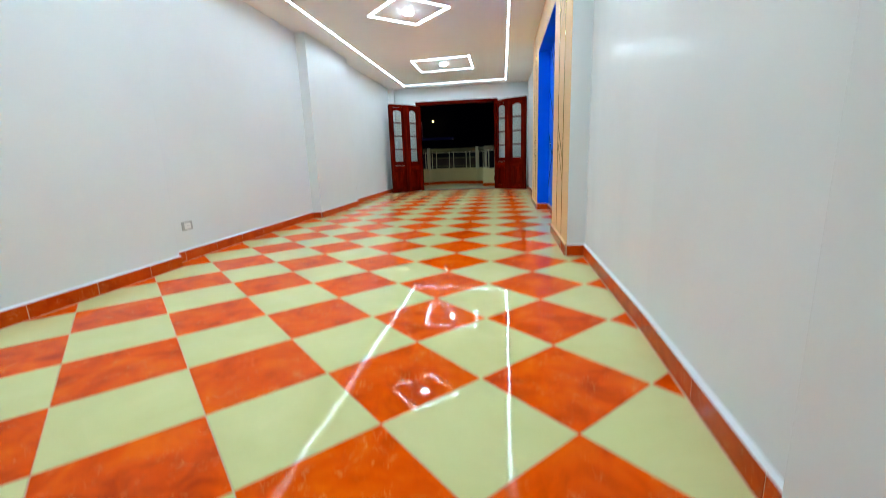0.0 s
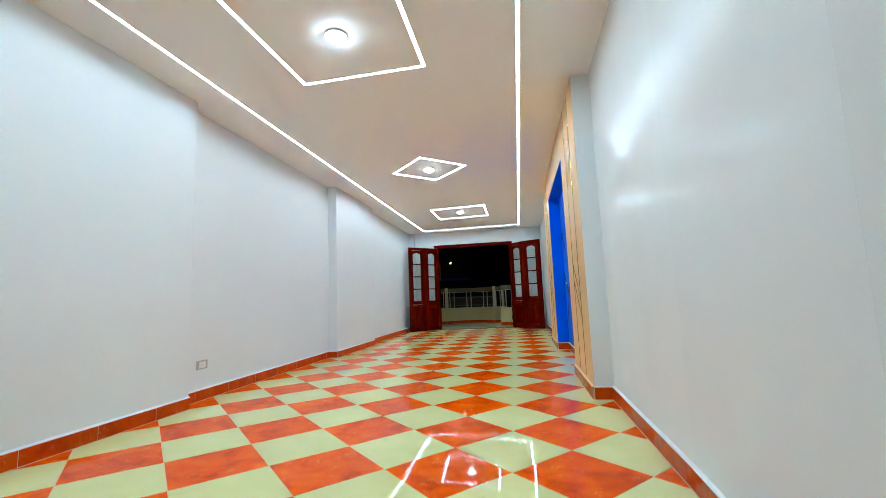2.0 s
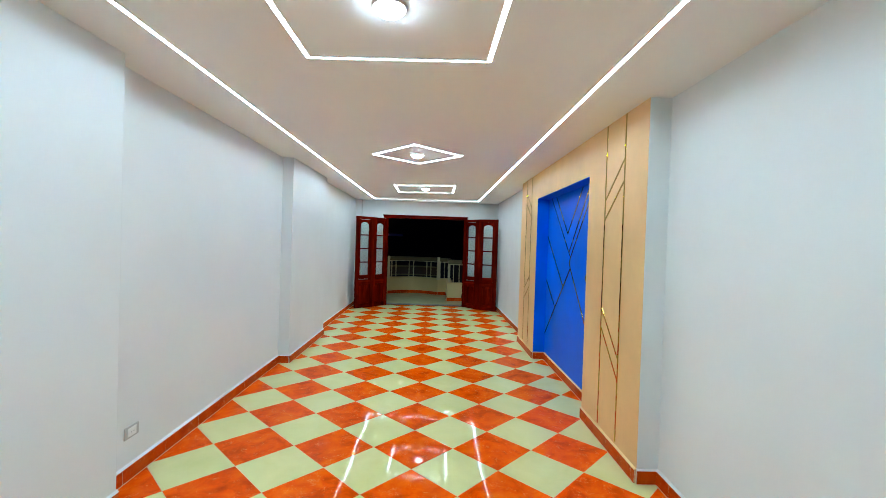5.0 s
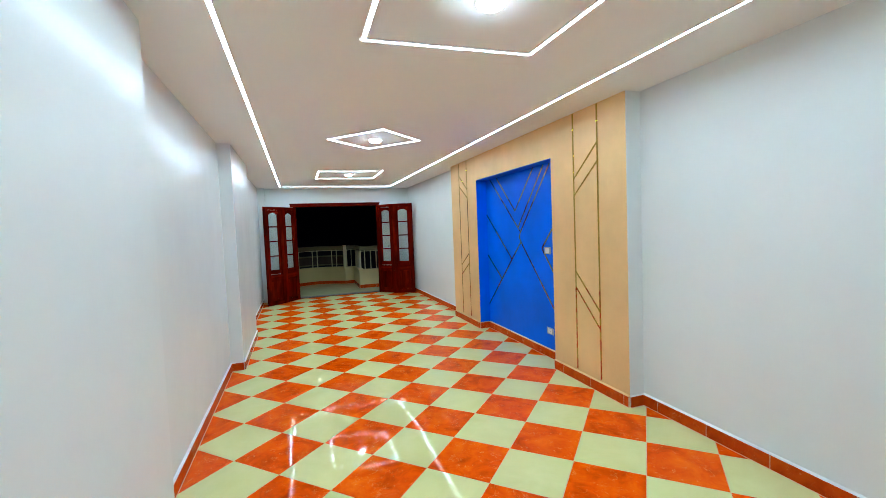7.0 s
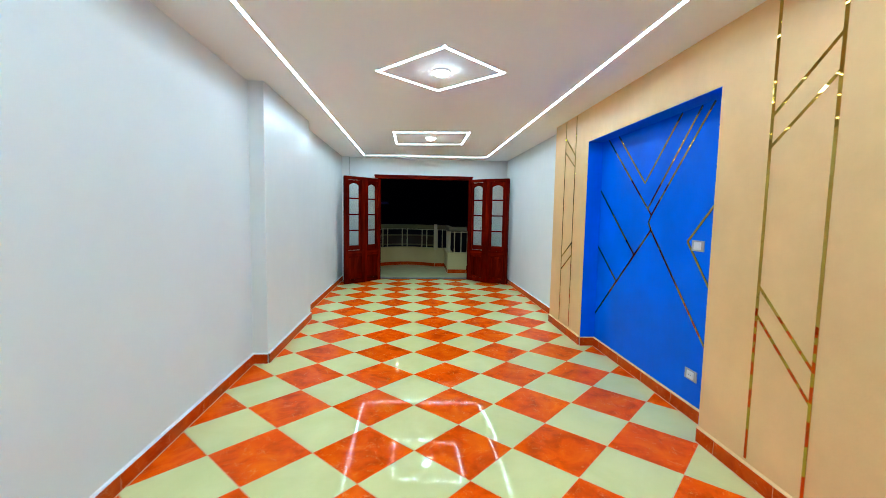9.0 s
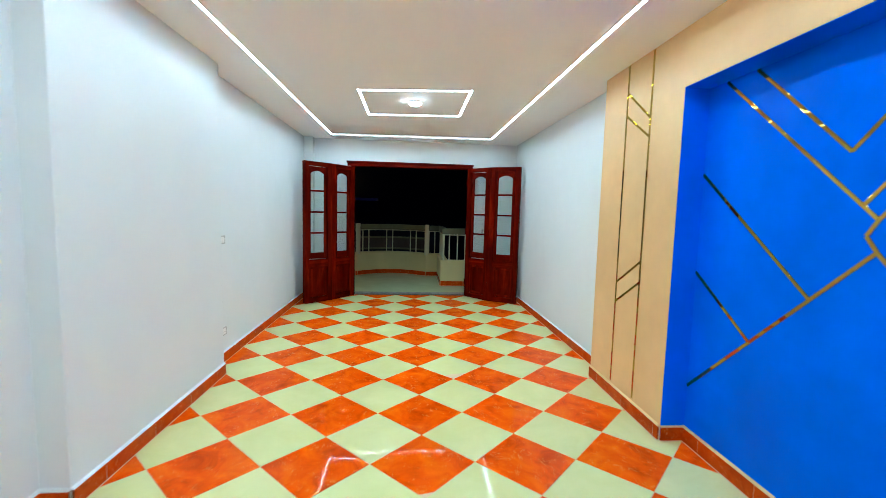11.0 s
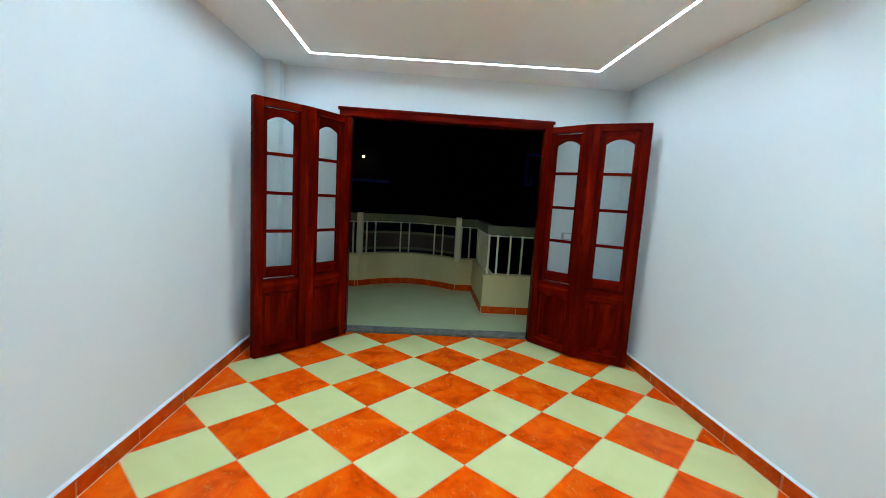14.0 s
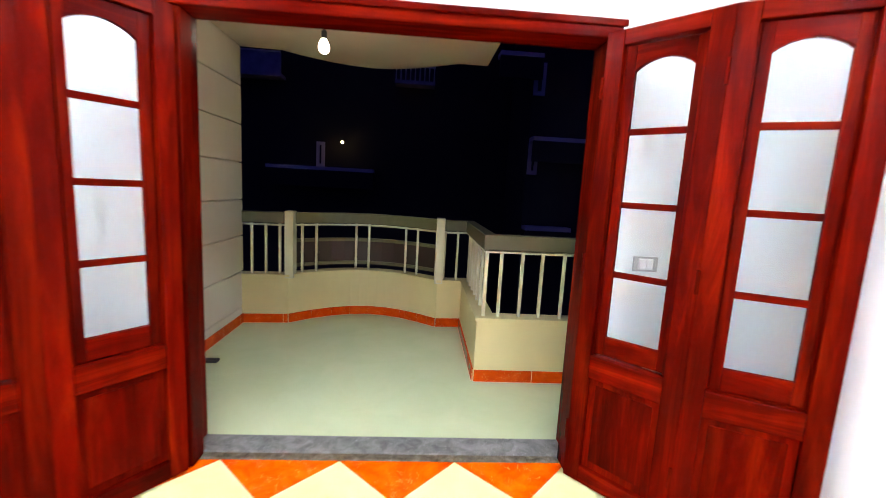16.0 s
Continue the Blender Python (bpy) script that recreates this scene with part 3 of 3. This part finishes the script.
apartments = far_house("dark apartment house across the street at night", -9.0, 4.4, 13.9, 24.0, 9.0, ((-5.05, -1.3, 1.78),),
          ((-3.4, -3.1, 1.9, 2.8),))
far_balcony(apartments, -6.4, -4.5, 13.9, 4.95, 5.65, True)
far_balcony(apartments, -0.64, 0.75, 13.9, 5.0, 5.5, False)
far_house("dark neighbouring house at night", 3.6, 14.0, 11.0, 24.0, 10.0, ((3.63, 6.0, 2.9), (2.5, 3.75, 5.2), (3.6, 5.0, 0.25)), ((3.62, 3.92, 1.93, 2.9), (3.62, 3.97, 4.26, 5.2)))
lamp = thing("street_lamp", "small warm street lamp on the far wall", "street lamp", m=pose(-2.4, 13.4, 2.78))
part("lamp_head", lathe([(0.002, -0.05), (0.045, -0.03), (0.05, 0.01), (0.02, 0.05)], 12), M_STREET, lamp, "glowing amber lamp")
part("bracket", box(-0.015, 0.015, 0.0, 0.5, 0.05, 0.08), M_DARK, lamp)

# ---- skirting round the room and balcony ----
baseboard = thing("baseboard", "red-orange marbled skirting tiles with a white bead", "skirting", kind="structure")


def skirting(run, height=0.086, piece=0.40, depth=0.014, bead=M_BEAD, start=0.0):
    """Tiles along each stretch of a wall line; the room lies to the right of it."""
    for a, b in zip(run, run[1:]):
        a, b = Vector(a), Vector(b)
        length = (b - a).length
        m = Matrix.Translation((a.x, a.y, 0)) @ Matrix.Rotation(math.atan2(b.y - a.y, b.x - a.x), 4, "Z")
        at = start if length > 0.5 else 0.0
        cuts = [0.0] + [at + piece * k for k in range(0, 60) if 0.03 < at + piece * k < length - 0.03] + [length]
        for u0, u1 in zip(cuts, cuts[1:]):
            ob = part("skirting_tile", box(u0 + 0.002, u1 - 0.002, -depth, -0.001, 0.001, height, bevel=0.0015), M_SKIRT, baseboard)
            ob.matrix_basis = m
        ob = part("joint", add_box(box(0.002, length - 0.002, -depth + 0.0018, 0.0, 0.0, height - 0.001), 0.002, length - 0.002, -depth - 0.004, -depth + 0.001, 0.0, 0.002), M_GROUT, baseboard)
        ob.matrix_basis = m
        if bead:
            bm = bmesh.new()
            add_prism(bm, [(0.0, height - 0.001), (-depth - 0.001, height - 0.001), (-depth + 0.002, height + 0.004), (0.0, height + 0.009)], 0, length, Matrix(((0, 0, 1, 0), (1, 0, 0, 0), (0, 1, 0, 0), (0, 0, 0, 1))))
            ob = part("bead", bm, bead, baseboard)
            ob.matrix_basis = m


skirting(WEST + [(-1.402, -0.14)], start=0.2)
skirting([(1.865, -0.02), (1.865, -3.345)], start=0.1)
F = FEATURE


def on_panel(x, y):
    p = F @ Vector((x, y, 0))
    return (p.x, p.y)


skirting([on_panel(0, PL), on_panel(0, N1), on_panel(0.15, N1), on_panel(0.15, N0), on_panel(0, N0), on_panel(0, 0)], start=0.15, bead=M_BEIGE)
skirting([on_panel(0, 0), *EAST], start=0.15)
skirting([(-1.272, 0.2), (-1.272, 2.02)], 0.085, 0.35, bead=None)
skirting(BACK[:2], 0.085, bead=None)
for a, b in zip(BACK[1:-2:2], BACK[3::2]):
    skirting([a, b], 0.085, 0.6, bead=None)
skirting(BACK[-2:], 0.085, bead=None)
skirting(SIDE, 0.085, bead=None)
skirting([RIGHT[0], (2.6, 0.905)], 0.085, 0.42, bead=None)

# ---- tiled floor: 40 cm tiles laid on the diagonal ----
floor = structure("floor", box(-1.75, 2.15, SOUTH - 0.2, 0.003, -0.08, -0.0017), M_GROUT, "glossy orange and cream checkered diagonal floor tiles", "floor")
rng = random.Random(5)


def tile_mesh(name, mat, outline, warp=(0, 0, 0)):
    """A tile 8 mm thick: its fired face is warped by a hair and its edges are eased."""
    me = bpy.data.meshes.new(name)
    bm = bmesh.new()
    if outline is None:
        n, half = 3, 0.1982

        def at(i, j):
            u, v = i / n * 2 - 1, j / n * 2 - 1
            return (u * half, v * half, warp[0] * (1 - u * u) + warp[1] * (1 - v * v) + warp[2] * u * v)
        grid = [[bm.verts.new(at(i, j)) for j in range(n + 1)] for i in range(n + 1)]
        for i in range(n):
            for j in range(n):
                bm.faces.new((grid[i][j], grid[i + 1][j], grid[i + 1][j + 1], grid[i][j + 1])).smooth = True
        rim = [grid[i][0] for i in range(n + 1)] + [grid[n][j] for j in range(1, n + 1)] + [grid[i][n] for i in range(n - 1, -1, -1)] + [grid[0][j] for j in range(n - 1, 0, -1)]
    else:
        rim = [bm.verts.new((x, y, 0.0001)) for x, y in outline]
        bm.faces.new(rim)
    low = [bm.verts.new((v.co.x * 1.001, v.co.y * 1.001, -0.006)) for v in rim]
    rim = [bm.verts.new(v.co) for v in rim]
    for k in range(len(rim)):
        bm.faces.new((rim[k - 1], low[k - 1], low[k], rim[k]))
    bm.to_mesh(me)
    bm.free()
    me.materials.append(mat)
    return me


WARPS = [(rng.gauss(0.0003, 0.0003), rng.gauss(0.0003, 0.0003), rng.gauss(0, 0.0003)) for _ in range(8)]
TILES = [[tile_mesh("floor_tile", mat, None, w) for w in WARPS] for mat in (M_CREAM, M_ORANGE)]
for j in range(-43, 2):
    for i in range(-6, 9):
        if (i + j) % 2 == 0:
            continue
        x, y = i * U, j * U
        if x < -1.435 - U or x > 1.87 + U:
            continue
        h = U * 0.992
        poly = [(x, y + h), (x + h, y), (x, y - h), (x - h, y)]
        whole = list(poly)
        for a, b, c in ((0, 1, 0.001), (0, -1, -SOUTH + 0.05), (-1, 0, 1.46), (1, 0, 1.90)):
            poly = clip(poly, a, b, c) if poly else poly
        if len(poly) < 3 or abs(sum(p[0] * q[1] - q[0] * p[1] for p, q in zip(poly, poly[1:] + poly[:1]))) < 0.004:
            continue
        colour = i % 2
        tilt = (max(-0.006, min(0.006, rng.gauss(0, 0.0033))), max(-0.006, min(0.006, rng.gauss(0, 0.0033))), math.pi / 4 + rng.choice((0, 1, 2, 3)) * math.pi / 2 + rng.gauss(0, 0.0015))
        if len(poly) == 4 and poly == whole:
            ob = new("floor_tile", rng.choice(TILES[colour]))
            ob.matrix_basis = Matrix.LocRotScale((x, y, 0), Euler(tilt), None)
        else:
            ob = new("floor_tile", tile_mesh("floor_tile", (M_CREAM, M_ORANGE)[colour], [(p[0] - x, p[1] - y) for p in poly]))
            ob.matrix_basis = Matrix.LocRotScale((x, y, 0), Euler((tilt[0], tilt[1], 0)), None)
        ob.parent = floor
